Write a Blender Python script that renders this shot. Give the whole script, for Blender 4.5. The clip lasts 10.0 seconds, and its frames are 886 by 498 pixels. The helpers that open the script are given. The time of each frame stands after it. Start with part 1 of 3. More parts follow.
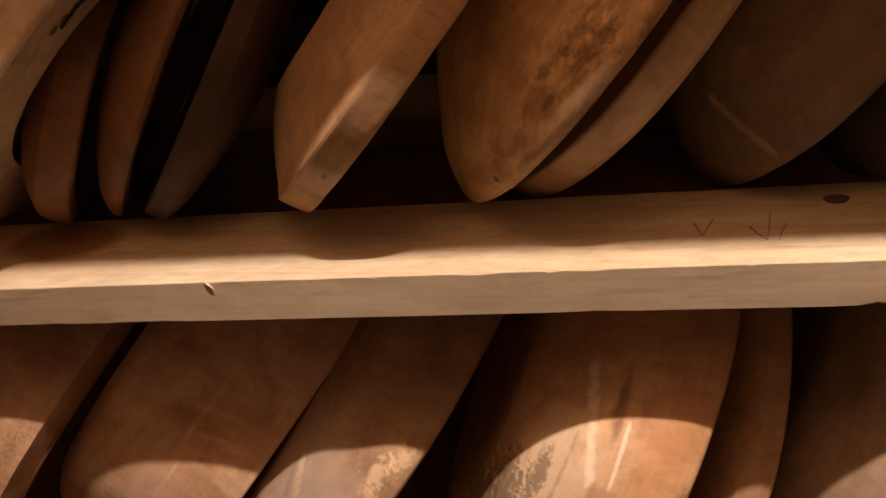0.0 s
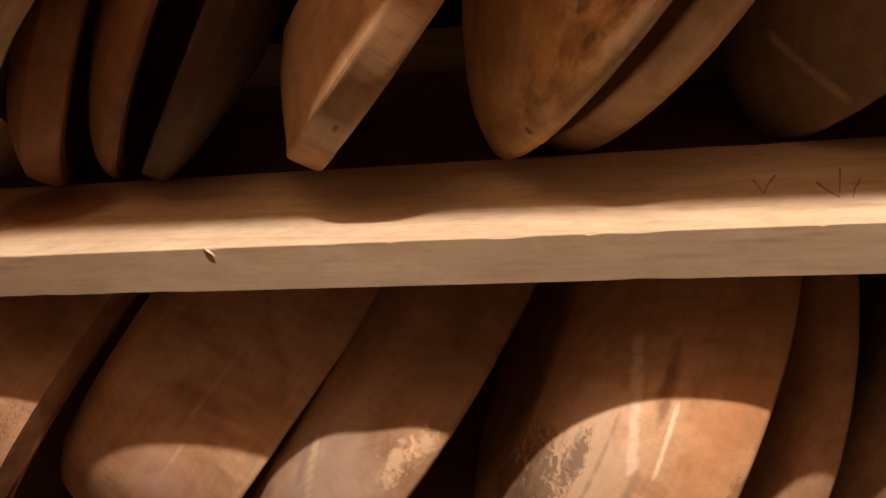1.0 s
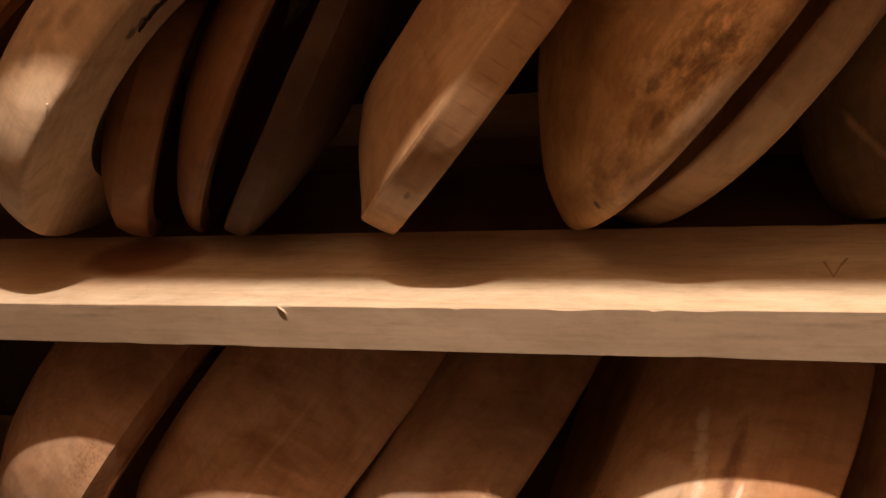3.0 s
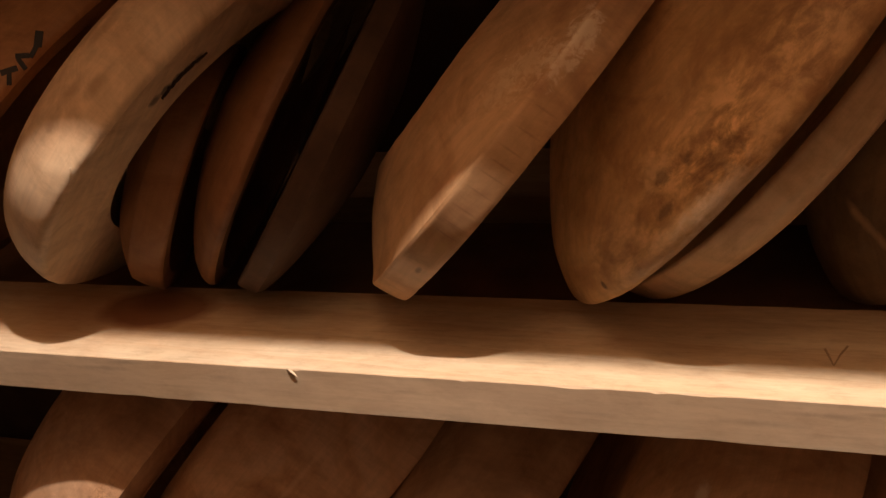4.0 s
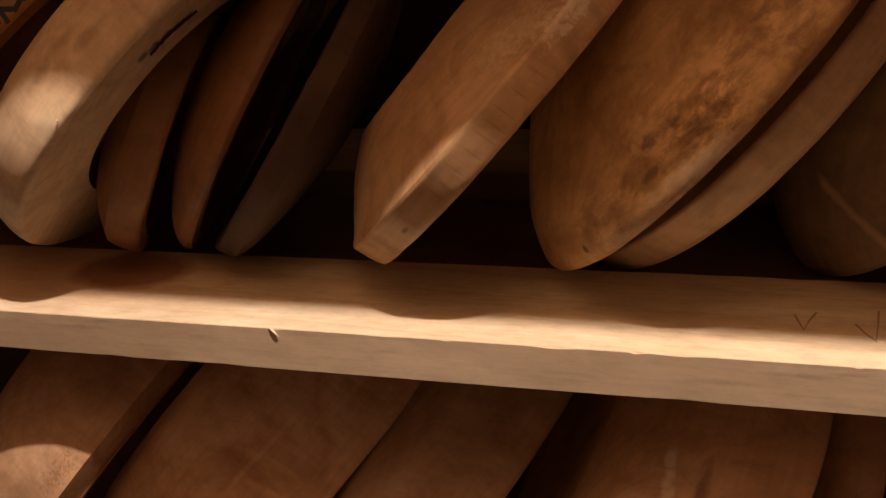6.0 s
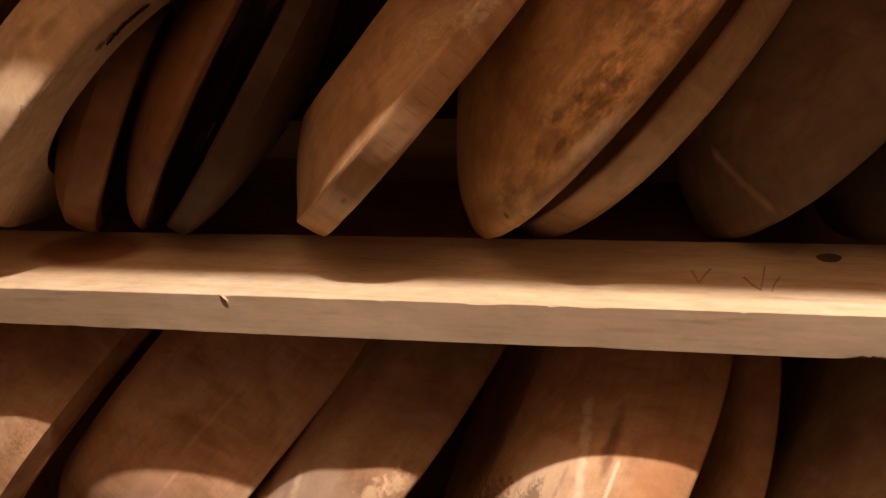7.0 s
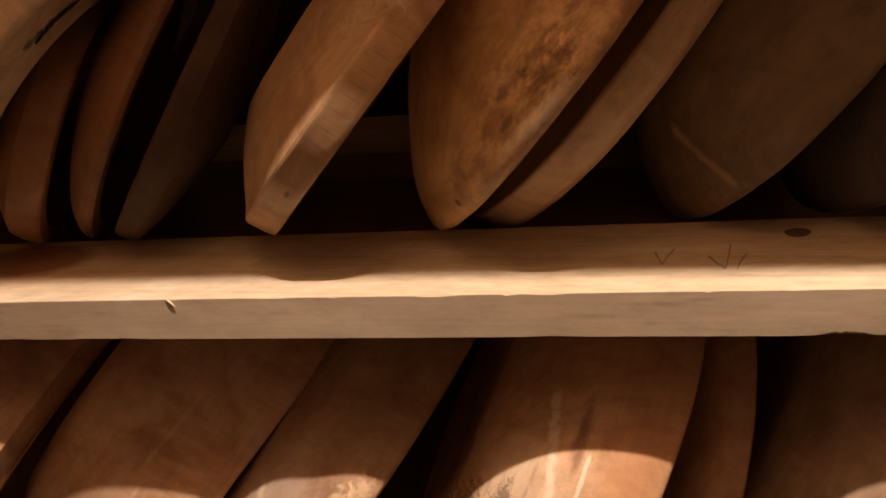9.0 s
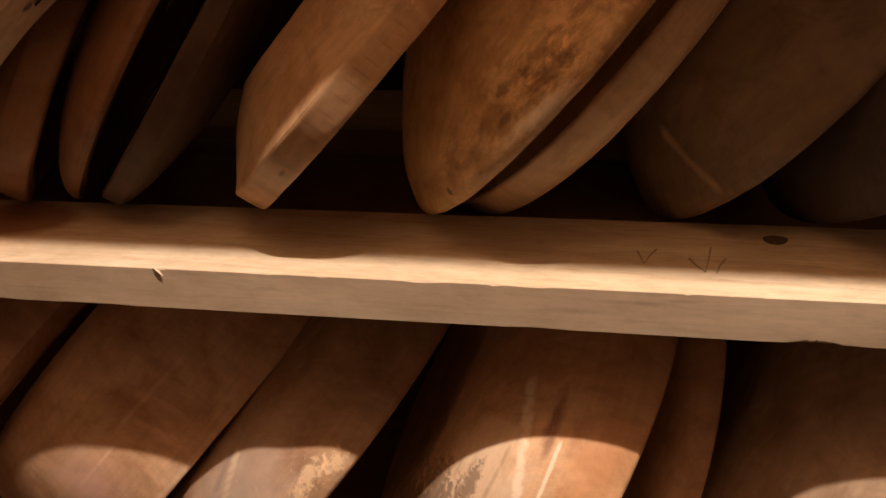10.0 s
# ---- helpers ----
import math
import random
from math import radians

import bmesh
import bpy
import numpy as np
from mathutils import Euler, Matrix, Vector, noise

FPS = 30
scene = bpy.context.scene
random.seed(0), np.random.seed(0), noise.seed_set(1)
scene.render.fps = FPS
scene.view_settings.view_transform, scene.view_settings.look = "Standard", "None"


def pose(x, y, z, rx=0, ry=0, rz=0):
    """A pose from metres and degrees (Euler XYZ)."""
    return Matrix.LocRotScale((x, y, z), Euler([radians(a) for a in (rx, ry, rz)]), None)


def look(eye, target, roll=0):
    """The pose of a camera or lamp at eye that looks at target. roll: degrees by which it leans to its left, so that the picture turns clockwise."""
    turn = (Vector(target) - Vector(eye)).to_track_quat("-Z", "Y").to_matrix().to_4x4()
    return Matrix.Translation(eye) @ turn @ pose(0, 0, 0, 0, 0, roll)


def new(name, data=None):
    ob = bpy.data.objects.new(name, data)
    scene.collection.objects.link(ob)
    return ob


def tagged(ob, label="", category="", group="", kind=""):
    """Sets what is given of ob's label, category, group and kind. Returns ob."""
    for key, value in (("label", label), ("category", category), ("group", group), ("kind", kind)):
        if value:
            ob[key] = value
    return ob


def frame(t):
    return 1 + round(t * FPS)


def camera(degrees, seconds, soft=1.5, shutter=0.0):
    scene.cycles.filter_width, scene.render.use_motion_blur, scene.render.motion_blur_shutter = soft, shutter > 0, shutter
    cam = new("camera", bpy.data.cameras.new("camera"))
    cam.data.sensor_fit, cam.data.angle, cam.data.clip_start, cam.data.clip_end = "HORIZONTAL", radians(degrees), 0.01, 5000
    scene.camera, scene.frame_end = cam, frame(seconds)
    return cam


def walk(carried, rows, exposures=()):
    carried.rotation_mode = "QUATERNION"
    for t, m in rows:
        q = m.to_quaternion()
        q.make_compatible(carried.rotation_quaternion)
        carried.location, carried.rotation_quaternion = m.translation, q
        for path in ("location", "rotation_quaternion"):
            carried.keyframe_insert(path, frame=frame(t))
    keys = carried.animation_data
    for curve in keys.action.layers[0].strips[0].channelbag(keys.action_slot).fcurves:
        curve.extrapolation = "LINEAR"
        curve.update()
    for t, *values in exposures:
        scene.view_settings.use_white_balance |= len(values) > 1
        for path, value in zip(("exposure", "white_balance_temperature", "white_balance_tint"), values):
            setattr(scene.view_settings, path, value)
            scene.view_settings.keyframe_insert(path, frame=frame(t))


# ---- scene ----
cam = camera(46.8, 10.0)
PATH = [
    (0, (0.1909, -0.6680, 0.3885), (-0.2939, 1.0338, -0.5436), -9.82),
    (0.2, (0.2062, -0.6614, 0.3486), (-0.2954, 1.0511, -0.5547), -9.93),
    (0.5, (0.2034, -0.6435, 0.3641), (-0.2497, 1.0385, -0.6185), -9.85),
    (0.7, (0.1938, -0.6234, 0.3517), (-0.2477, 1.0610, -0.6321), -9.66),
    (1, (0.1688, -0.5988, 0.3382), (-0.3654, 1.0700, -0.6260), -10.84),
    (1.2, (0.1919, -0.5831, 0.3195), (-0.4362, 1.0676, -0.6189), -11.88),
    (1.5, (0.2081, -0.5664, 0.3189), (-0.4876, 1.0462, -0.6378), -13.54),
    (1.7, (0.2177, -0.5570, 0.3110), (-0.5198, 1.0534, -0.6178), -13.86),
    (2, (0.2217, -0.5668, 0.3341), (-0.5315, 1.0404, -0.5876), -14.25),
    (2.2, (0.2178, -0.5698, 0.3431), (-0.5405, 1.0507, -0.5507), -13.85),
    (3.3, (0.1832, -0.6036, 0.3647), (-0.5056, 1.0680, -0.4906), -9.92),
    (3.5, (0.1899, -0.5874, 0.3792), (-0.5155, 1.0692, -0.4914), -10.08),
    (4, (0.1913, -0.5923, 0.4012), (-0.5182, 1.0827, -0.4301), -9.09),
    (4.2, (0.2145, -0.5740, 0.3864), (-0.5330, 1.0960, -0.4214), -9.46),
    (4.5, (0.1878, -0.5955, 0.3931), (-0.4509, 1.1114, -0.4306), -7.60),
    (4.8, (0.1880, -0.5781, 0.3692), (-0.4592, 1.1324, -0.4403), -7.88),
    (5, (0.1642, -0.5746, 0.3823), (-0.4738, 1.1226, -0.4618), -8.07),
    (5.2, (0.1566, -0.5764, 0.3817), (-0.5137, 1.1066, -0.4658), -8.24),
    (6.3, (0.1750, -0.6580, 0.3863), (-0.3817, 1.0693, -0.4542), -5.44),
    (6.5, (0.1849, -0.6779, 0.3878), (-0.3487, 1.0539, -0.4585), -5.44),
    (7, (0.1961, -0.7122, 0.3867), (-0.2951, 1.0385, -0.4463), -5.55),
    (7.2, (0.1966, -0.7131, 0.3709), (-0.2833, 1.0499, -0.4424), -5.66),
    (7.5, (0.1964, -0.7221, 0.3657), (-0.2723, 1.0420, -0.4519), -6.98),
    (7.8, (0.1648, -0.7070, 0.3600), (-0.2270, 1.0721, -0.4653), -5.73),
    (8, (0.2023, -0.6863, 0.3745), (-0.2539, 1.0738, -0.4584), -6.43),
    (8.2, (0.2294, -0.6707, 0.3578), (-0.2643, 1.0974, -0.4360), -7.08),
    (8.5, (0.2359, -0.6458, 0.3578), (-0.2755, 1.1036, -0.4657), -8.25),
    (8.8, (0.2230, -0.6625, 0.3493), (-0.2687, 1.1011, -0.4557), -7.62),
    (9, (0.2268, -0.6783, 0.3504), (-0.2699, 1.0824, -0.4579), -8.06),
    (9.2, (0.2175, -0.7037, 0.3187), (-0.2613, 1.0858, -0.4353), -6.95),
    (9.5, (0.1916, -0.7083, 0.3226), (-0.2326, 1.0747, -0.4780), -5.83),
    (9.8, (0.1958, -0.6925, 0.3671), (-0.2061, 1.0675, -0.4936), -4.14),
    (10, (0.2063, -0.6883, 0.3800), (-0.2091, 1.0547, -0.5084), -3.68),
]
walk(cam, [(t, look(eye, target, roll)) for t, eye, target, roll in PATH],
     exposures=((0.0, -0.16), (2.2, -0.18), (3.5, -0.07), (5.2, -0.08), (6.5, -0.04), (10.0, -0.1)))

# ---- light ----
world = bpy.data.worlds.new("room_dark")
world.use_nodes = True
world.node_tree.nodes["Background"].inputs[0].default_value = (0.05, 0.03, 0.015, 1)
world.node_tree.nodes["Background"].inputs[1].default_value = 0.05
scene.world = world

LAMP = (0.19, -0.25, 1.16)
bulb_light = bpy.data.lights.new("bulb_light", "POINT")
bulb_light.energy, bulb_light.color, bulb_light.shadow_soft_size = 113, (1.0, 0.815, 0.70), 0.014
new("bulb_light", bulb_light).location = LAMP


# ---- materials ----
def nodes_of(name):
    mat = bpy.data.materials.new(name)
    mat.use_nodes = True
    nt = mat.node_tree
    return mat, nt, nt.nodes["Principled BSDF"]


def add(nt, kind, **values):
    n = nt.nodes.new(kind)
    for key, value in values.items():
        if key in n.inputs:
            n.inputs[key].default_value = value
    return n


def ramp(nt, stops, source):
    n = nt.nodes.new("ShaderNodeValToRGB")
    while len(n.color_ramp.elements) < len(stops):
        n.color_ramp.elements.new(0.5)
    for e, (p, c) in zip(n.color_ramp.elements, stops):
        e.position, e.color = p, (*c, 1) if len(c) == 3 else (c[0], c[0], c[0], 1)
    nt.links.new(source, n.inputs[0])
    return n.outputs[0]


def mixed(nt, kind, a, b, fac):
    n = nt.nodes.new("ShaderNodeMix")
    n.data_type, n.blend_type = "RGBA", kind
    for socket, value in ((n.inputs[0], fac), (n.inputs[6], a), (n.inputs[7], b)):
        if isinstance(value, bpy.types.NodeSocket):
            nt.links.new(value, socket)
        else:
            socket.default_value = value if isinstance(value, float) else (*value, 1)
    return n.outputs[2]


def coords(nt, scale, turn=(0, 0, 0), shift=(0, 0, 0)):
    tc = nt.nodes.new("ShaderNodeTexCoord")
    mp = nt.nodes.new("ShaderNodeMapping")
    mp.inputs["Scale"].default_value = scale
    mp.inputs["Rotation"].default_value = [radians(a) for a in turn]
    mp.inputs["Location"].default_value = shift
    nt.links.new(tc.outputs["Object"], mp.inputs[0])
    return mp.outputs[0]


def bumped(nt, bsdf, sources):
    """Chain of reliefs: (height socket, strength, metres)."""
    last = None
    for height, strength, metres in sources:
        b = add(nt, "ShaderNodeBump", Strength=strength, Distance=metres)
        nt.links.new(height, b.inputs["Height"])
        if last:
            nt.links.new(last, b.inputs["Normal"])
        last = b.outputs[0]
    nt.links.new(last, bsdf.inputs["Normal"])


def turned_wood(name, pale, mid, dark, seed=0.0, burl=0.0, stain=0.0, gloss=0.45, rings=26.0, turn=(0, 0, 0), marks=(), figure=None):
    """Rough-turned timber: growth rings, pores, stains and tool lines."""
    mat, nt, bsdf = nodes_of(name)
    shift = (seed * 1.7, seed * 0.9, seed * 1.3)
    grain_at = coords(nt, (1, 1, 1), turn, shift)
    wave = add(nt, "ShaderNodeTexWave", Scale=rings, Distortion=5.0 + 10 * burl, Detail=4.0, **{"Detail Scale": 1.4, "Detail Roughness": 0.6})
    wave.wave_type, wave.bands_direction, wave.wave_profile = "BANDS", "Y", "SAW"
    nt.links.new(grain_at, wave.inputs[0])
    fibre = add(nt, "ShaderNodeTexNoise", Scale=26.0, Detail=6.0, Roughness=0.6)
    nt.links.new(coords(nt, (1.0, 9.0, 1.0), turn, shift), fibre.inputs["Vector"])
    cloud = add(nt, "ShaderNodeTexNoise", Scale=9.0, Detail=6.0, Roughness=0.6, Distortion=0.6 + 2 * burl)
    nt.links.new(grain_at, cloud.inputs["Vector"])
    fine = add(nt, "ShaderNodeTexNoise", Scale=320.0, Detail=4.0, Roughness=0.7)
    nt.links.new(grain_at, fine.inputs["Vector"])
    base = ramp(nt, [(0.3, dark), (0.5, mid), (0.72, pale)], cloud.outputs[0])
    ring = ramp(nt, [(0.0, (0.72,)), (0.7, (1.0,)), (1.0, (0.8,))], wave.outputs["Fac"])
    col = mixed(nt, "MULTIPLY", base, ring, 0.22)
    streak = ramp(nt, [(0.3, (0.6,)), (0.55, (1.0,))], fibre.outputs[0])
    col = mixed(nt, "MULTIPLY", col, streak, 0.28)
    tool = add(nt, "ShaderNodeTexNoise", Scale=40.0, Detail=5.0, Roughness=0.75)
    nt.links.new(coords(nt, (0.3, 0.3, 4.5), (0, 0, 0), shift), tool.inputs["Vector"])
    col = mixed(nt, "MULTIPLY", col, ramp(nt, [(0.32, (0.62,)), (0.6, (1.0,))], tool.outputs[0]), 0.35)
    blotch = add(nt, "ShaderNodeTexNoise", Scale=24.0, Detail=7.0, Roughness=0.7, Distortion=0.8)
    nt.links.new(coords(nt, (1.0, 1.0, 0.6), turn, shift), blotch.inputs["Vector"])
    col = mixed(nt, "MULTIPLY", col, ramp(nt, [(0.36, (0.55, 0.45, 0.36)), (0.56, (1.0, 1.0, 1.0))], blotch.outputs[0]), 0.5)
    if burl:
        curl = add(nt, "ShaderNodeTexNoise", Scale=19.0, Detail=9.0, Roughness=0.68, Distortion=1.6)
        nt.links.new(grain_at, curl.inputs["Vector"])
        col = mixed(nt, "MIX", col, [c * 0.3 for c in dark], ramp(nt, [(0.5, (0.0,)), (0.74, (burl,))], curl.outputs[0]))
        fleck = add(nt, "ShaderNodeTexNoise", Scale=42.0, Detail=8.0, Roughness=0.7, Distortion=2.2)
        nt.links.new(grain_at, fleck.inputs["Vector"])
        col = mixed(nt, "MIX", col, [min(1, c * 1.3) for c in pale], ramp(nt, [(0.54, (0.0,)), (0.7, (0.55 * burl,))], fleck.outputs[0]))
    if stain:
        blot = add(nt, "ShaderNodeTexNoise", Scale=16.0, Detail=9.0, Roughness=0.72, Distortion=0.4)
        nt.links.new(coords(nt, (1, 1, 1), turn, (seed, 3.1, seed)), blot.inputs["Vector"])
        col = mixed(nt, "MIX", col, (0.16, 0.13, 0.11), ramp(nt, [(0.5, (0.0,)), (0.68, (stain,))], blot.outputs[0]))
    figured = []
    if figure:
        swirl = add(nt, "ShaderNodeTexNoise", Scale=44.0, Detail=6.0, Roughness=0.68, Distortion=0.25)
        nt.links.new(coords(nt, (0.75, 1.0, 1.7), (0, 20, 0), shift), swirl.inputs["Vector"])
        tones = ramp(nt, [(0.34, (dark[0] * 0.5, dark[1] * 0.38, dark[2] * 0.3)), (0.44, [c * 0.85 for c in dark]), (0.53, mid), (0.61, [min(1, c * 1.15) for c in pale])], swirl.outputs[0])
        where = marked(nt, (0.0, 0.0, 0.0), [(c, r, (1.0, 1.0, 1.0), a, 0.7, 24.0, 0.9) for c, r, a in figure])
        col = mixed(nt, "MIX", col, tones, where)
        figured = [(mixed(nt, "MULTIPLY", swirl.outputs["Color"], where, 1.0), 0.35, 0.005)]
    col = marked(nt, col, marks)
    nt.links.new(col, bsdf.inputs["Base Color"])
    nt.links.new(ramp(nt, [(0.25, (gloss + 0.2,)), (0.75, (gloss - 0.06,))], cloud.outputs[0]), bsdf.inputs["Roughness"])
    relief = [(curl.outputs[0], 0.5, 0.003), (fleck.outputs[0], 0.4, 0.0012)] if burl else []
    bumped(nt, bsdf, relief + figured + [(tool.outputs[0], 0.12, 0.0006), (fibre.outputs[0], 0.15, 0.0005), (fine.outputs[0], 0.2, 0.0003), (cloud.outputs[0], 0.3, 0.002 + 0.004 * burl)])
    return mat


def marked(nt, col, marks):
    """Stains, scars and painted highlights with a place and shape of their own:
    (centre, radii, colour, amount, raggedness, noise scale, softness) in the thing's own metres."""
    for centre, radii, colour, amount, ragged, scale, soft in marks:
        tc = nt.nodes.new("ShaderNodeTexCoord")
        off, div, ln = nt.nodes.new("ShaderNodeVectorMath"), nt.nodes.new("ShaderNodeVectorMath"), nt.nodes.new("ShaderNodeVectorMath")
        off.operation, div.operation, ln.operation = "SUBTRACT", "DIVIDE", "LENGTH"
        off.inputs[1].default_value, div.inputs[1].default_value = centre, radii
        nt.links.new(tc.outputs["Object"], off.inputs[0])
        nt.links.new(off.outputs[0], div.inputs[0])
        nt.links.new(div.outputs[0], ln.inputs[0])
        n = add(nt, "ShaderNodeTexNoise", Scale=scale, Detail=6.0, Roughness=0.65, Distortion=0.5)
        nt.links.new(tc.outputs["Object"], n.inputs["Vector"])
        mul = nt.nodes.new("ShaderNodeMath")
        mul.operation = "MULTIPLY_ADD"
        mul.inputs[1].default_value, mul.inputs[2].default_value = 2 * ragged, -ragged
        nt.links.new(n.outputs[0], mul.inputs[0])
        plus = nt.nodes.new("ShaderNodeMath")
        nt.links.new(ln.outputs["Value"], plus.inputs[0])
        nt.links.new(mul.outputs[0], plus.inputs[1])
        col = mixed(nt, "MIX", col, colour, ramp(nt, [(max(0.0, 1 - soft), (amount,)), (1.0, (0.0,))], plus.outputs[0]))
    return col


def sawn_pine(name, pale, amber, ring_tint, gloss=0.6, knot=None, figure=0.32, streaks=0.5):
    """Sawn softwood board with long grain along x."""
    mat, nt, bsdf = nodes_of(name)
    long = add(nt, "ShaderNodeTexNoise", Scale=12.0, Detail=6.0, Roughness=0.55, Distortion=0.3)
    nt.links.new(coords(nt, (0.22, 3.2, 3.2)), long.inputs["Vector"])
    wave = add(nt, "ShaderNodeTexWave", Scale=17.0, Distortion=5.0, Detail=3.0, **{"Detail Scale": 0.7})
    wave.wave_type, wave.bands_direction, wave.wave_profile = "BANDS", "DIAGONAL", "SAW"
    nt.links.new(coords(nt, (0.06, 1.0, 1.6)), wave.inputs[0])
    fine = add(nt, "ShaderNodeTexNoise", Scale=150.0, Detail=6.0, Roughness=0.7)
    nt.links.new(coords(nt, (0.12, 2.0, 2.0)), fine.inputs["Vector"])
    cloud = add(nt, "ShaderNodeTexNoise", Scale=5.0, Detail=3.0)
    nt.links.new(coords(nt, (1, 2, 2)), cloud.inputs["Vector"])
    base = ramp(nt, [(0.32, amber), (0.62, pale)], long.outputs[0])
    col = mixed(nt, "MIX", base, ring_tint, ramp(nt, [(0.7, (0.0,)), (1.0, (figure,))], wave.outputs["Fac"]))
    col = mixed(nt, "MULTIPLY", col, ramp(nt, [(0.3, (0.72,)), (0.6, (1.0,))], fine.outputs[0]), streaks)
    col = mixed(nt, "MULTIPLY", col, ramp(nt, [(0.3, (0.8, 0.74, 0.66)), (0.6, (1.0, 1.0, 1.0))], cloud.outputs[0]), 0.8)
    speck = add(nt, "ShaderNodeTexNoise", Scale=110.0, Detail=6.0, Roughness=0.7)
    nt.links.new(coords(nt, (0.35, 1.0, 1.0)), speck.inputs["Vector"])
    col = mixed(nt, "MULTIPLY", col, ramp(nt, [(0.34, (0.66, 0.60, 0.56)), (0.52, (1.0, 1.0, 1.0))], speck.outputs[0]), 0.9 * streaks)
    patch = add(nt, "ShaderNodeTexNoise", Scale=26.0, Detail=5.0, Roughness=0.65, Distortion=0.8)
    nt.links.new(coords(nt, (0.6, 1.5, 1.5), (0, 0, 0), (3.0, 1.0, 2.0)), patch.inputs["Vector"])
    col = mixed(nt, "MULTIPLY", col, ramp(nt, [(0.36, (0.78, 0.72, 0.68)), (0.6, (1.04, 1.03, 1.0))], patch.outputs[0]), 0.45)
    if knot:
        col = marked(nt, col, knot)
    nt.links.new(col, bsdf.inputs["Base Color"])
    bsdf.inputs["Roughness"].default_value = gloss
    bumped(nt, bsdf, [(speck.outputs[0], 0.3, 0.0004), (fine.outputs[0], 0.8 * streaks, 0.0005), (long.outputs[0], 0.6 * streaks, 0.001)])
    return mat


def plain(name, colour, rough=0.7, noise_scale=30.0, amount=0.3):
    mat, nt, bsdf = nodes_of(name)
    n = add(nt, "ShaderNodeTexNoise", Scale=noise_scale, Detail=6.0, Roughness=0.6)
    nt.links.new(coords(nt, (1, 1, 1)), n.inputs["Vector"])
    col = ramp(nt, [(0.3, [c * (1 - amount) for c in colour]), (0.7, colour)], n.outputs[0])
    nt.links.new(col, bsdf.inputs["Base Color"])
    bsdf.inputs["Roughness"].default_value = rough
    bumped(nt, bsdf, [(n.outputs[0], 0.3, 0.001)])
    return mat


PINE = sawn_pine("pine_board", (0.70, 0.595, 0.43), (0.63, 0.475, 0.305), (0.49, 0.32, 0.18))
PINE_KNOTTY = sawn_pine("pine_board_knotty", (0.70, 0.595, 0.43), (0.63, 0.475, 0.305), (0.49, 0.32, 0.18), knot=[((-0.43, 0.08, 0), (0.26, 0.085, 0.05), (0.50, 0.26, 0.12), 0.5, 0.8, 14.0, 0.8), ((-0.386, 0.086, 0), (0.066, 0.042, 0.05), (0.20, 0.075, 0.03), 0.85, 0.15, 30.0, 0.3), ((-0.39, 0.092, 0), (0.035, 0.02, 0.05), (0.17, 0.06, 0.028), 0.7, 0.3, 40.0, 0.6), ((-0.05, 0.12, 0), (0.2, 0.012, 0.02), (0.5, 0.3, 0.16), 0.4, 0.6, 20.0, 0.8)])
GRAIN = (0.33, 0.245, 0.165)
PINE_EDGE = sawn_pine("pine_sawn_face", (0.64, 0.505, 0.35), (0.565, 0.44, 0.30), (0.47, 0.36, 0.245), 0.7, figure=0.15, streaks=0.3, knot=[((x, 0, z), (long, 0.03, high), GRAIN, much, 0.9, 60.0, 0.9) for x, z, long, high, much in ((0.191, -0.010, 0.035, 0.0028, 0.6), (0.148, -0.020, 0.04, 0.003, 0.45), (0.225, -0.007, 0.02, 0.002, 0.5), (0.20, -0.026, 0.03, 0.002, 0.35), (-0.393, -0.011, 0.04, 0.003, 0.55), (-0.361, -0.004, 0.02, 0.002, 0.5), (-0.271, -0.012, 0.014, 0.003, 0.4), (-0.32, -0.024, 0.03, 0.002, 0.35), (-0.11, -0.014, 0.012, 0.002, 0.35), (0.03, -0.022, 0.03, 0.002, 0.3))])
# Darker pine for the rear boards and the lower shelf.
PINE_DARK = sawn_pine("dark_pine", (0.46, 0.31, 0.17), (0.37, 0.235, 0.125), (0.28, 0.17, 0.09))
HOLE = plain("dark_hole", (0.15, 0.08, 0.045), 0.8, 200.0, 0.6)
PENCIL = plain("pencil", (0.38, 0.26, 0.15), 0.6)
INK = plain("black_marker", (0.015, 0.012, 0.012), 0.5)
BARK = plain("bark", (0.06, 0.035, 0.02), 0.9, 120.0, 0.6)
# Tones of the unseen room, picked pale or dark to shape bounce light.
PLASTER = plain("plaster", (0.46, 0.315, 0.20), 0.9, 8.0, 0.2)
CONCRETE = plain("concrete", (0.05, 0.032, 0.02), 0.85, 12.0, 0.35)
DARK_WALL = plain("dark_brown_wall", (0.085, 0.05, 0.03), 0.9, 14.0, 0.4)
# Dark tone of the added sheet that imitates shade in the shelf gap.
GAP_SHADE = plain("gap_shade_board", (0.26, 0.14, 0.07), 0.85, 14.0, 0.4)
BROWN = plain("brown_boards", (0.40, 0.25, 0.14), 0.9, 8.0, 0.2)


# ---- building helpers ----
def part(name, bm, material, parent=None, label="", smooth=None):
    me = bpy.data.meshes.new(name)
    bm.normal_update()
    bm.to_mesh(me)
    bm.free()
    me.materials.append(material)
    ob = new(name, me)
    if parent is not None:
        ob.parent = parent
    if smooth is not None:
        me.shade_smooth()
        me.set_sharp_from_angle(angle=radians(smooth))
    if label:
        ob["label"] = label
    return ob


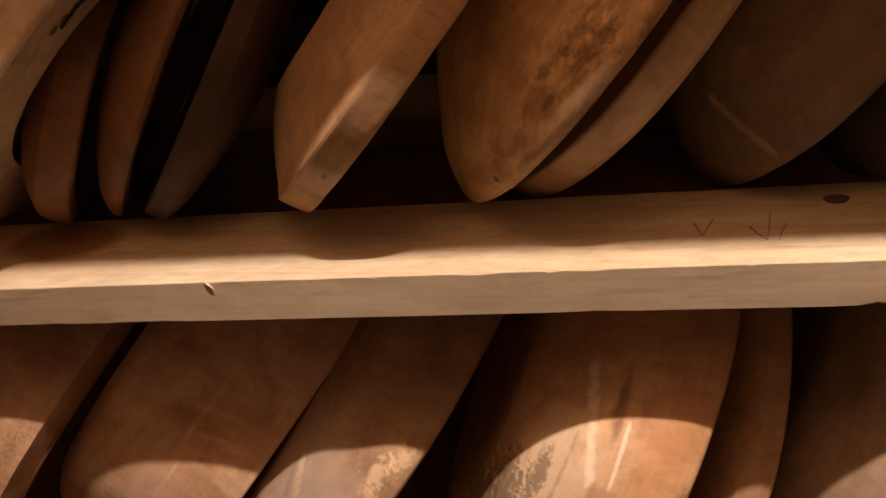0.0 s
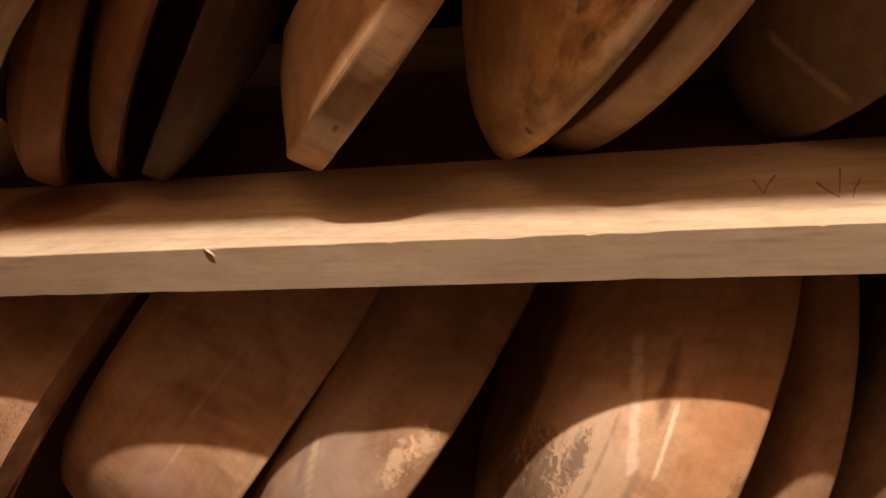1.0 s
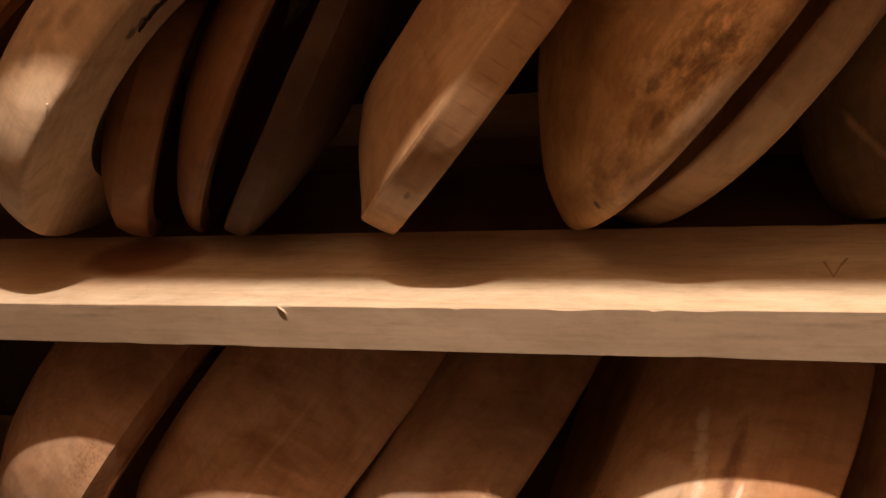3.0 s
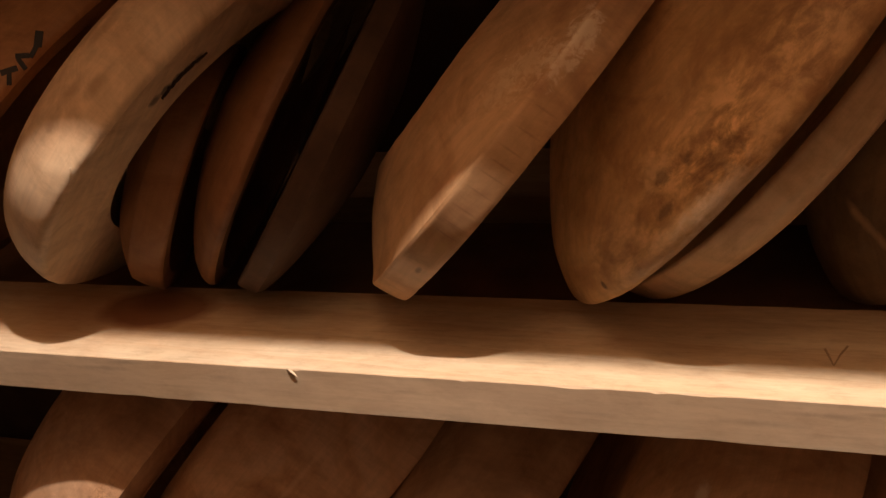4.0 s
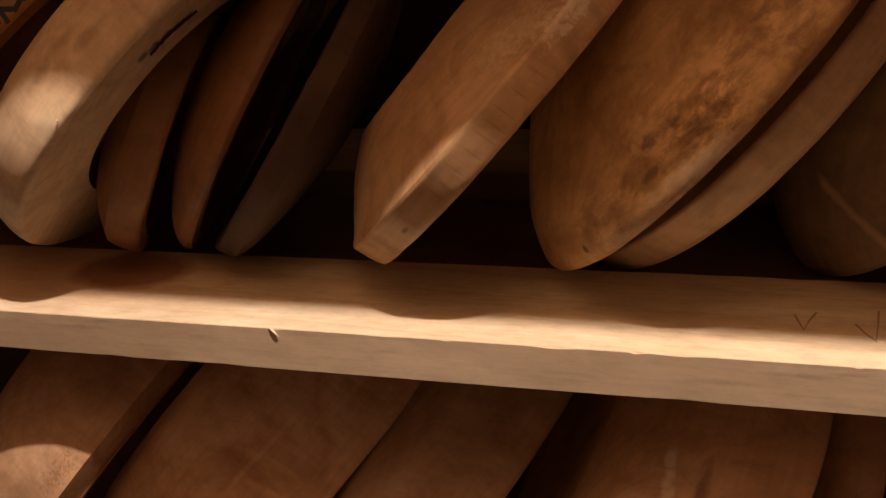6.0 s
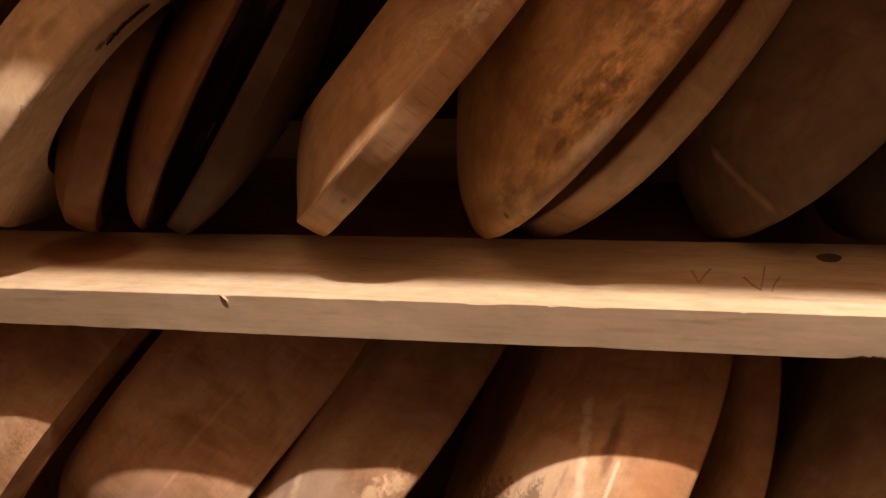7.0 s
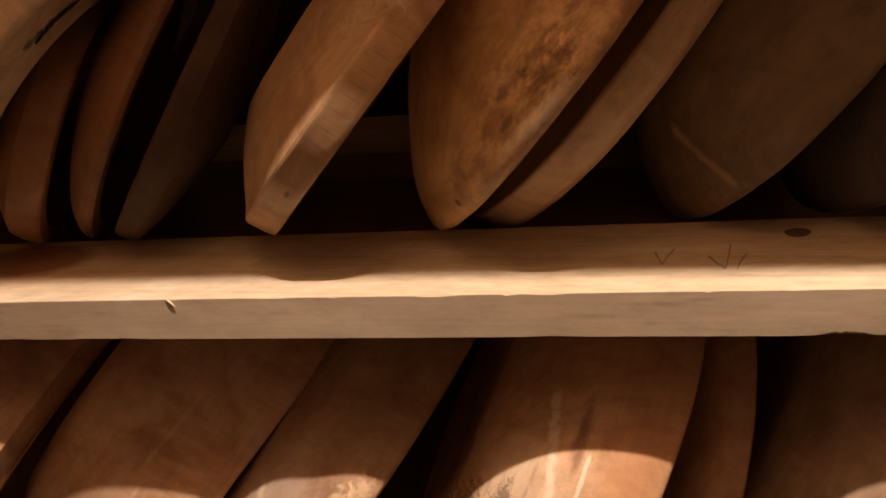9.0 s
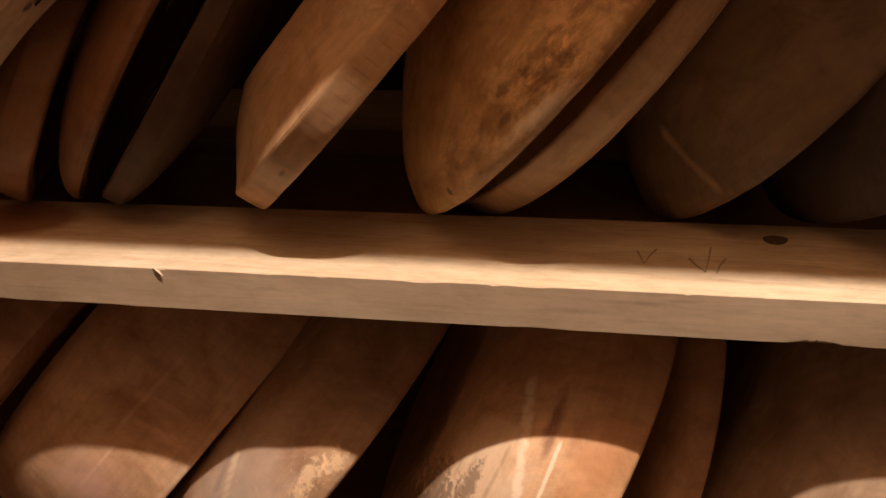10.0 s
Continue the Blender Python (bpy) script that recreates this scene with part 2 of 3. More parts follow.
def box(x0, x1, y0, y1, z0, z1, bevel=0.0):
    bm = bmesh.new()
    bmesh.ops.create_cube(bm, size=1, matrix=Matrix.Translation(((x0 + x1) / 2, (y0 + y1) / 2, (z0 + z1) / 2)) @ Matrix.Diagonal((x1 - x0, y1 - y0, z1 - z0, 1)))
    if bevel:
        bmesh.ops.bevel(bm, geom=bm.edges[:], offset=bevel, segments=2, affect="EDGES", profile=0.5)
    return bm


def board(x0, x1, y0, y1, z0, z1, seed, wear=0.0012, step=0.004, chips=()):
    """A sawn board along x whose long edges are slightly worn. Faces towards -y take material 1.
    chips: (x, half width, depth, top) bites out of the front edges."""
    bm = bmesh.new()
    n = int((x1 - x0) / step)
    rows = []
    for i in range(n + 1):
        x = x0 + (x1 - x0) * i / n
        ring = []
        for y, z, sy, sz in ((y0, z0, 1, 1), (y1, z0, -1, 1), (y1, z1, -1, -1), (y0, z1, 1, -1)):
            a = 0.0005 + wear * max(0.0, noise.noise((x * 23, y * 50 + seed, z * 40)) - 0.1) * 2
            a += 0.0004 * max(0.0, noise.noise((x * 160, seed, z * 40)))
            for cx, half, depth, top in chips:
                if sy == 1 and top == (sz == -1) and abs(x - cx) < half:
                    a += depth * (1 - ((x - cx) / half) ** 2) * (0.75 + 0.5 * noise.noise((x * 300, 1.5, seed)))
            w = 0.0006 * noise.noise((x * 4, y * 9 + seed, z * 9))
            pts = [(x, y + sy * w, z + sz * a), (x, y + sy * (w + a), z)]
            if (sy, sz) in ((-1, 1), (1, -1)):
                pts.reverse()
            ring += [bm.verts.new(p) for p in pts]
        rows.append(ring)
    k = len(rows[0])
    for a, b in zip(rows, rows[1:]):
        for j in range(k):
            f = bm.faces.new((a[j], a[(j + 1) % k], b[(j + 1) % k], b[j]))
            f.material_index = 1 if max(abs(v.co.y - y0) for v in f.verts) < 0.002 else 0
    bm.faces.new(rows[0][::-1]), bm.faces.new(rows[-1])
    bmesh.ops.recalc_face_normals(bm, faces=bm.faces[:])
    return bm


def curve_through(points, per=6):
    """Catmull-Rom through (depth, inset) points; a point given twice keeps its corner."""
    out = []
    for i in range(len(points) - 1):
        p0, p1, p2, p3 = points[max(i - 1, 0)], points[i], points[i + 1], points[min(i + 2, len(points) - 1)]
        if p1 == p2:
            continue
        for k in range(per):
            t = k / per
            out.append(tuple(0.5 * (2 * b + (c - a) * t + (2 * a - 5 * b + 4 * c - d) * t * t + (3 * b - a - 3 * c + d) * t ** 3) for a, b, c, d in zip(p0, p1, p2, p3)))
    return out + [points[-1]]


def bowl_mesh(R, profile, wall=0.028, seed=0, rough=0.0008, oval=0.006, n=168):
    """A turned bowl: rim plane at z = 0, open towards +z, foot towards -z.
    profile: (depth below the rim, inset from the rim radius) down to the foot."""
    outer = [(R - i, -d) for d, i in curve_through(profile)]
    deep = -outer[-1][1]
    foot_r = outer[-1][0]
    inner_floor = -max(deep - wall * 1.1, deep * 0.45)
    inside = []
    for k in range(13):
        a = k / 12 * math.pi / 2
        inside.append(((R - wall) * math.cos(a) ** 0.8 if k < 12 else 0.0, inner_floor * math.sin(a) ** 0.9))
    prof = [(0.0, outer[-1][1] + 0.004), (foot_r * 0.55, outer[-1][1] + 0.004), (foot_r * 0.93, outer[-1][1])] + outer[::-1] + [(R - profile[0][1] - 0.004, 0.0), (R - wall + 0.004, 0.0)] + inside
    bm = bmesh.new()
    rings = []
    for r, z in prof:
        if r < 1e-6:
            rings.append([bm.verts.new((0, 0, z))])
            continue
        ring = []
        for j in range(n):
            a = 2 * math.pi * j / n
            x, y = math.cos(a), math.sin(a)
            k = 1 + oval * math.cos(2 * a + seed)
            w = rough * (noise.noise((x * 2.2 + seed, y * 2.2, z * 18)) + 0.5 * noise.noise((x * 9, y * 9 + seed, z * 60)))
            ring.append(bm.verts.new(((r * k + w) * x, (r * k + w) * y, z + w)))
        rings.append(ring)
    for a, b in zip(rings, rings[1:]):
        for j in range(n):
            i = (j + 1) % n
            if len(a) == 1:
                bm.faces.new((a[0], b[j], b[i]))
            elif len(b) == 1:
                bm.faces.new((a[j], a[i], b[0]))
            else:
                bm.faces.new((a[j], a[i], b[i], b[j]))
    bmesh.ops.recalc_face_normals(bm, faces=bm.faces[:])
    return bm


FRONT_EDGE = 0.126   # the rear top edge of the front board, against which the bowls rest


def standing(x0, lean, yaw, R, yc, floor=0.0, face=1, sink=None, spin=0.0):
    """Pose of a bowl that stands on its rim, leaning to +x by lean degrees; face 1 opens to +x, -1 to -x."""
    if sink is None:
        sink = R - math.sqrt(max(R * R - (yc - FRONT_EDGE) ** 2, 0))
    a = radians(lean)
    up = Vector((math.sin(a), 0, math.cos(a)))
    axis = Vector((math.cos(a), 0, -math.sin(a))) * face
    turn = Matrix.Rotation(radians(yaw), 3, "Z")
    up, axis = turn @ up, turn @ axis
    side = axis.cross(up)
    m = Matrix((up, side, axis)).transposed().to_4x4()
    centre = Vector((x0, yc, floor)) + up * (R - sink)
    return Matrix.Translation(centre) @ m @ Matrix.Rotation(radians(spin), 4, "Z")


def bowl(label, material, where, R, profile, **kw):
    ob = part("wooden_bowl", bowl_mesh(R, profile, **kw), material, smooth=38)
    ob.matrix_world = where
    return tagged(ob, label, "bowl", "bowls on the rack")


# ---- room (unseen; its tones steer the bounce light) ----
def slab(name, label, material, *dims):
    return tagged(part(name, box(*dims), material), label, name.split("_")[0], kind="structure")


X0, X1, Y0, Y1, Z0, Z1 = -1.5, 1.7, -2.2, 0.56, -1.25, 1.4
slab("floor", "unseen floor under the rack, made dark to cut bounce light", CONCRETE, X0, X1, Y0, Y1, Z0 - 0.1, Z0)
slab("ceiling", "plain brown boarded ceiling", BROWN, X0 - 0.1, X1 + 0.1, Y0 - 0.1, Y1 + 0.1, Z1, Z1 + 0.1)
# Rear wall coloured dark so the gaps between bowls read as deep shade.
slab("wall_north", "brown wall behind the rack, darkened to stand in for shade", DARK_WALL, X0 - 0.1, X1 + 0.1, Y1, Y1 + 0.1, Z0, Z1)
WALL_SPLIT = 0.72   # added split: dark lower wall cuts low bounce, pale upper wall gives it
for low, high, name, label, material in ((Z0, WALL_SPLIT, "panelling", "unseen lower wall, made dark to cut bounce light", DARK_WALL), (WALL_SPLIT, Z1, "wall", "unseen upper wall, made pale to bounce light", PLASTER)):
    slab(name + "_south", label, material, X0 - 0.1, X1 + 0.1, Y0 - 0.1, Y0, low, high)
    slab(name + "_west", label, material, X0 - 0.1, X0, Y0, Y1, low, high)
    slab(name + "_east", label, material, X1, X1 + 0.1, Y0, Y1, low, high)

# ---- shelves ----
TH = 0.038
LOW = -0.50
UPPER = 0.598


def shelf(z, y0, label, seed, closed=False, chips=(), top=None):
    rack = tagged(new("shelf"), label, "shelf", "shelves of the rack", kind="structure")
    f = part("front_board", board(X0, X1, y0, FRONT_EDGE + y0, z - TH, z, seed, step=0.002, chips=chips), top or PINE, rack)
    f.data.materials.append(PINE_EDGE)
    boards = [(0.34, 0.48)] + ([(FRONT_EDGE + y0 + 0.004, 0.336)] if closed else [])
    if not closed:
        # Added sheet: its dark colour stands in for the shaded depth of the gap.
        sunk = part("middle_board", board(X0, X1, FRONT_EDGE + y0 + 0.004, 0.336, z - TH - 0.006, z - TH + 0.010, seed + 9, step=0.02), GAP_SHADE, rack, "dark sheet added to stand in for shade in the gap")
        sunk.data.materials.append(GAP_SHADE)
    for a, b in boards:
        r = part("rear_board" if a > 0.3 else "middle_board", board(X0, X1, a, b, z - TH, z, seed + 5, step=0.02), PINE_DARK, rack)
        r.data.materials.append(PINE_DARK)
    return rack


BITES = ((0.082, 0.006, 0.0014, True), (0.228, 0.004, 0.001, True), (-0.06, 0.005, 0.0008, True), (0.32, 0.02, 0.003, False), (-0.2, 0.004, 0.001, True))
main_shelf = shelf(0.0, 0.0, "pale sawn pine shelf with two boards and a gap between", 1, chips=BITES, top=PINE_KNOTTY)
# Lower shelf takes the darker pine so less light bounces onto its bowls.
low_shelf = shelf(LOW, 0.0, "pine shelf carrying the lower row of bowls, darkened to cut bounce", 2, closed=True, top=PINE_DARK)
top_shelf = shelf(UPPER, -0.1033, "pine shelf above the upper row of bowls", 3, closed=True)
top_shelf.rotation_euler.z = radians(-0.47)


def outline_plate(points, z0, z1):
    """A thin flat plate with the given outline."""
    bm = bmesh.new()
    low = [bm.verts.new((x, y, z0)) for x, y in points]
    high = [bm.verts.new((x, y, z1)) for x, y in points]
    bm.faces.new(low[::-1]), bm.faces.new(high)
    for i in range(len(points)):
        k = (i + 1) % len(points)
        bm.faces.new((low[i], low[k], high[k], high[i]))
    bmesh.ops.recalc_face_normals(bm, faces=bm.faces[:])
    return bm


def stroke(points, width, z=0.0006):
    """A pencil stroke lying on the board, tapering at its end."""
    left, right = [], []
    for i, (x, y) in enumerate(points):
        a, b = points[max(i - 1, 0)], points[min(i + 1, len(points) - 1)]
        dx, dy = b[0] - a[0], b[1] - a[1]
        k = width / 2 / math.hypot(dx, dy) * (1 - 0.6 * i / (len(points) - 1))
        left.append((x - dy * k, y + dx * k)), right.append((x + dy * k, y - dx * k))
    return outline_plate(left + right[::-1], 0.0001, z)


for line in ([(0.246, 0.079), (0.244, 0.058), (0.241, 0.035)], [(0.229, 0.058), (0.235, 0.045), (0.241, 0.036)], [(0.257, 0.060), (0.252, 0.047), (0.2495, 0.034)], [(0.188, 0.067), (0.1915, 0.055), (0.194, 0.045)], [(0.203, 0.072), (0.198, 0.060), (0.1945, 0.047)]):
    part("pencil_mark", stroke(line, 0.0016), PENCIL, main_shelf, "dark pencil stroke on the board")
ring = [(0.2975 + (0.0098 + 0.0008 * math.sin(3 * a)) * math.cos(a), 0.0975 + 0.0082 * math.sin(a)) for a in [k * math.pi / 14 for k in range(28)]]
part("knot", outline_plate(ring, -0.002, 0.0004), HOLE, main_shelf, "small dark loose knot")

# a torn sliver standing off the front edge
bm = bmesh.new()
spine = [(-0.2076, 0.0004, 0.0004, 0.0003), (-0.2056, -0.0003, -0.0001, 0.0008), (-0.2035, -0.0008, -0.0014, 0.0010), (-0.2012, -0.0012, -0.0034, 0.0008), (-0.1988, -0.0014, -0.0058, 0.0002)]
rows = [[bm.verts.new((x + 0.3 * w, y + 0.75 * w, z + 0.8 * w)), bm.verts.new((x - 0.3 * w, y - 0.75 * w, z - 0.2 * w)), bm.verts.new((x, y + 0.0006, z - 0.0012))] for x, y, z, w in spine]
for a, b in zip(rows, rows[1:]):
    for k in range(3):
        bm.faces.new((a[k], a[(k + 1) % 3], b[(k + 1) % 3], b[k]))
bm.faces.new(rows[0]), bm.faces.new(rows[-1][::-1])
bmesh.ops.recalc_face_normals(bm, faces=bm.faces[:])
part("splinter", bm, PINE, main_shelf, "pale torn splinter on the front edge")

# ---- bowls on the main shelf ----
def line_of(a, b, count, radii, *look_of):
    """A row of marks from a to b."""
    return [(tuple(p + (q - p) * k / (count - 1) for p, q in zip(a, b)), radii, *look_of) for k in range(count)]


BARKY, CHALK = (0.035, 0.02, 0.012), (0.90, 0.76, 0.58)
PALE_MARKS = [((0.093 + 0.008 * k, 0.149 - 0.0085 * k, 0), (0.009, 0.007, 0.004), BARKY, 0.8, 0.6, 90.0, 0.5) for k in range(5)]
PALE_MARKS += [((x, y, z), (0.020, 0.03, 0.006), (0.30, 0.17, 0.09), 0.5, 0.9, 50.0, 0.8) for x, y, z in ((0.052, 0.208, -0.037), (0.086, 0.195, -0.040), (0.101, 0.191, -0.027), (0.108, 0.164, -0.064), (0.123, 0.166, -0.054))]
AMBER_MARKS = [((-0.038 + 0.0137 * k + 0.003 * math.sin(5 * k), 0.193, -0.014), (0.0011, 0.03, 0.012), (0.30, 0.15, 0.07), 0.4, 0.4, 90.0, 0.8) for k in range(9)]
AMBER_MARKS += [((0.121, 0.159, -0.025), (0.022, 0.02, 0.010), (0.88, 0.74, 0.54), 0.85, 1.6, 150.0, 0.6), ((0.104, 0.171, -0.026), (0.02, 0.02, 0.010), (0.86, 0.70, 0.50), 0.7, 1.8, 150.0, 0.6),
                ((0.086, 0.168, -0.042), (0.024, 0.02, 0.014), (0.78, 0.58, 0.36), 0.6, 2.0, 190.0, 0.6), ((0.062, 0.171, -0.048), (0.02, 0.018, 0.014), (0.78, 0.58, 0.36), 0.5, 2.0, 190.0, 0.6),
                ((-0.085, 0.177, -0.011), (0.007, 0.007, 0.0028), (0.14, 0.07, 0.03), 0.7, 0.4, 120.0, 0.6), ((-0.049, 0.190, -0.010), (0.012, 0.01, 0.006), (0.62, 0.42, 0.18), 0.5, 0.6, 120.0, 0.7)]
TORN, GOLD = (0.085, 0.038, 0.015), (0.86, 0.58, 0.30)
BURL_FIGURE = [((-0.005, 0.213, -0.028), (0.10, 0.06, 0.042), 0.95), ((0.09, 0.195, -0.03), (0.085, 0.07, 0.045), 0.65), ((-0.11, 0.192, -0.03), (0.055, 0.06, 0.045), 0.55)]
# The first mark paints the pale highlight at the rim; the rest is figure.
BURL_MARKS = [((-0.025, 0.226, -0.008), (0.05, 0.03, 0.012), (0.80, 0.62, 0.42), 0.5, 1.2, 130.0, 0.8), ((-0.045, 0.207, -0.045), (0.022, 0.03, 0.010), GOLD, 0.55, 1.5, 110.0, 0.7), ((0.039, 0.222, -0.014), (0.035, 0.03, 0.010), GOLD, 0.5, 1.3, 110.0, 0.8),
              ((-0.041, 0.207, -0.040), (0.009, 0.012, 0.005), TORN, 0.55, 0.8, 150.0, 0.5), ((-0.056, 0.214, -0.025), (0.010, 0.012, 0.004), TORN, 0.55, 0.8, 150.0, 0.5), ((-0.019, 0.212, -0.037), (0.006, 0.008, 0.005), TORN, 0.6, 0.9, 150.0, 0.6),
              ((0.0, 0.220, -0.024), (0.026, 0.03, 0.009), TORN, 0.4, 1.6, 130.0, 0.6), ((-0.144, 0.175, -0.015), (0.0035, 0.006, 0.004), TORN, 0.85, 0.4, 150.0, 0.5)]
# Fading pale line painted for the lit edge of a ridge not modelled.
DULL_MARKS = [((-0.098 + 0.0015 * k, 0.122 + 0.0095 * k, -0.066 + 0.0115 * k), (0.005, 0.013, 0.012), (0.50, 0.31, 0.16), 0.6 - 0.05 * k, 0.4, 60.0, 0.8) for k in range(5)]
GREY_MARKS = [((0.03, 0.255, -0.06), (0.12, 0.2, 0.06), (0.60, 0.49, 0.40), 0.75, 0.6, 22.0, 0.95), ((0.120, 0.253, -0.028), (0.020, 0.02, 0.012), (0.90, 0.66, 0.40), 0.6, 1.8, 150.0, 0.6), ((0.138, 0.246, -0.017), (0.016, 0.02, 0.010), (0.90, 0.66, 0.40), 0.6, 1.8, 150.0, 0.6),
              ((0.101, 0.262, -0.024), (0.012, 0.02, 0.008), (0.90, 0.66, 0.40), 0.5, 2.0, 190.0, 0.6), ((0.126, 0.238, -0.049), (0.03, 0.03, 0.02), (0.26, 0.12, 0.06), 0.5, 1.2, 60.0, 0.7)]
GREY_MARKS += line_of((0.065, 0.236, -0.088), (0.025, 0.258, -0.068), 6, (0.010, 0.02, 0.0035), (0.76, 0.62, 0.42), 0.6, 0.6, 60.0, 0.6)
GREY_MARKS += line_of((0.060, 0.232, -0.093), (0.030, 0.249, -0.083), 5, (0.009, 0.02, 0.004), (0.36, 0.26, 0.22), 0.55, 0.6, 60.0, 0.6)
STREAK_MARKS = [((0.045, 0.214, -0.109), (0.09, 0.07, 0.042), (0.82, 0.66, 0.47), 0.6, 0.7, 30.0, 0.5), ((0.131, 0.222, -0.033), (0.10, 0.05, 0.03), (0.60, 0.27, 0.11), 0.45, 0.5, 30.0, 0.7),
                ((0.148, 0.190, -0.078), (0.035, 0.03, 0.007), (0.20, 0.07, 0.03), 0.8, 0.8, 50.0, 0.7), ((0.128, 0.206, -0.074), (0.016, 0.02, 0.005), (0.20, 0.07, 0.03), 0.6, 0.8, 50.0, 0.7)]
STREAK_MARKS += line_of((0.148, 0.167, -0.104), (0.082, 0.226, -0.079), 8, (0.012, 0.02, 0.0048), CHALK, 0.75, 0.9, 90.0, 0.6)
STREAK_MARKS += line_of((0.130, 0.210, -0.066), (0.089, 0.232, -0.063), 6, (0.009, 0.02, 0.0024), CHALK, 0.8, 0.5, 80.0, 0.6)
STREAK_MARKS += line_of((0.097, 0.205, -0.10), (0.029, 0.225, -0.10), 5, (0.012, 0.02, 0.0025), (0.34, 0.20, 0.11), 0.5, 0.6, 60.0, 0.7)
STREAK_MARKS += line_of((0.072, 0.232, -0.074), (0.045, 0.240, -0.074), 4, (0.012, 0.02, 0.005), (0.40, 0.27, 0.18), 0.6, 0.7, 60.0, 0.7)
ROT = (0.17, 0.105, 0.065)
STREAK_MARKS += [((-0.045, 0.172, -0.137), (0.06, 0.06, 0.022), ROT, 0.8, 1.7, 120.0, 0.4), ((0.0, 0.192, -0.130), (0.05, 0.05, 0.018), ROT, 0.75, 1.8, 140.0, 0.4), ((0.049, 0.206, -0.114), (0.03, 0.03, 0.007), ROT, 0.7, 1.6, 160.0, 0.4), ((0.103, 0.239, -0.005), (0.012, 0.02, 0.006), ROT, 0.5, 1.6, 260.0, 0.4)]
STREAK_MARKS += [mark for k in range(4) for mark in line_of((0.075 - 0.012 * k, 0.195 - 0.004 * k, -0.112 - 0.007 * k), (0.005 - 0.012 * k, 0.215 - 0.006 * k, -0.108 - 0.007 * k), 4, (0.016, 0.02, 0.0018), (0.42, 0.27, 0.16), 0.4, 0.7, 70.0, 0.7)]
ORANGE_MARKS = [((0.129, 0.280, -0.029), (0.028, 0.03, 0.012), (0.30, 0.16, 0.08), 0.6, 2.4, 330.0, 0.4), ((0.104, 0.290, -0.030), (0.02, 0.03, 0.010), (0.30, 0.16, 0.08), 0.45, 2.4, 330.0, 0.4), ((0.088, 0.293, -0.047), (0.03, 0.04, 0.007), (0.44, 0.30, 0.22), 0.4, 0.7, 40.0, 0.8)]
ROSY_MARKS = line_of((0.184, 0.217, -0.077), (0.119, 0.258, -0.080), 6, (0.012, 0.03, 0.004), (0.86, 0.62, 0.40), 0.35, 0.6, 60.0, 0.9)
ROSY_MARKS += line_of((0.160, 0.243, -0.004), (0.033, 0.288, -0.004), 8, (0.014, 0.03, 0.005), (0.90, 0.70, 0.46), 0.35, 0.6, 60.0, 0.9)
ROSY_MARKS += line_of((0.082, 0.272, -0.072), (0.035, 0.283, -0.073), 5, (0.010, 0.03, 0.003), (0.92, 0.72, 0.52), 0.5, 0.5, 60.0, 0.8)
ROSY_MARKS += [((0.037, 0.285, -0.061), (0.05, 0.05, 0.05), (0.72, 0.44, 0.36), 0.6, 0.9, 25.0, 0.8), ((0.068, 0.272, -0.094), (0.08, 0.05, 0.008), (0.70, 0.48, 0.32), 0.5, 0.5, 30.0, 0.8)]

PALE = turned_wood("pale_maple", (0.90, 0.70, 0.47), (0.84, 0.61, 0.385), (0.68, 0.46, 0.27), 1.0, gloss=0.4, marks=PALE_MARKS)
RED = turned_wood("red_brown_cherry", (0.40, 0.20, 0.09), (0.32, 0.155, 0.068), (0.22, 0.10, 0.043), 2.0)
# Darkened all over to stand in for shade on the platter's turned-away face.
UMBER = turned_wood("umber_shaded_wood", (0.12, 0.063, 0.032), (0.092, 0.047, 0.023), (0.062, 0.031, 0.016), 3.0, gloss=0.7)
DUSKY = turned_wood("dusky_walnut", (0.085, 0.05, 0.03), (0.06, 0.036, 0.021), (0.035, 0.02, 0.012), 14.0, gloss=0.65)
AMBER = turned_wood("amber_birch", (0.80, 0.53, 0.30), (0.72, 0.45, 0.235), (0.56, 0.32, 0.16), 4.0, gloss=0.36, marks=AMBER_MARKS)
BURL = turned_wood("burl_maple", (0.84, 0.54, 0.26), (0.70, 0.42, 0.18), (0.48, 0.26, 0.10), 5.0, burl=0.3, gloss=0.36, marks=BURL_MARKS, figure=BURL_FIGURE)
TAN = turned_wood("tan_ash", (0.80, 0.57, 0.34), (0.72, 0.48, 0.275), (0.58, 0.37, 0.20), 6.0)
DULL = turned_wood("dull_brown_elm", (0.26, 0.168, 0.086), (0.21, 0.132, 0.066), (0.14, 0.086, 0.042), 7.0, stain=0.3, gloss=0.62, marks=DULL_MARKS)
AUBURN = turned_wood("auburn_cherry", (0.68, 0.37, 0.17), (0.58, 0.30, 0.135), (0.42, 0.20, 0.085), 13.0)

def scaled(profile, deep, inset):
    return [(d * deep, i * inset) for d, i in profile]


def tapered(deep, inset, power):
    """A plain rim that falls away ever faster towards the foot."""
    return [(0, 0.003), (0, 0.003)] + [(0.004 + (deep - 0.004) * k, inset * k ** power) for k in (0.0, 0.06, 0.2, 0.4, 0.6, 0.8, 1.0)]


PLATTER = [(0, 0.005), (0, 0.005), (0.006, 0.003), (0.0265, 0.0), (0.0265, 0.0), (0.029, 0.0008), (0.029, 0.0008), (0.036, 0.011), (0.050, 0.028), (0.067, 0.051), (0.0826, 0.0792)]
DEEP = [(0, 0.004), (0, 0.004), (0.006, 0.0), (0.019, 0.003), (0.049, 0.02), (0.082, 0.052), (0.108, 0.082), (0.129, 0.116), (0.14, 0.14)]
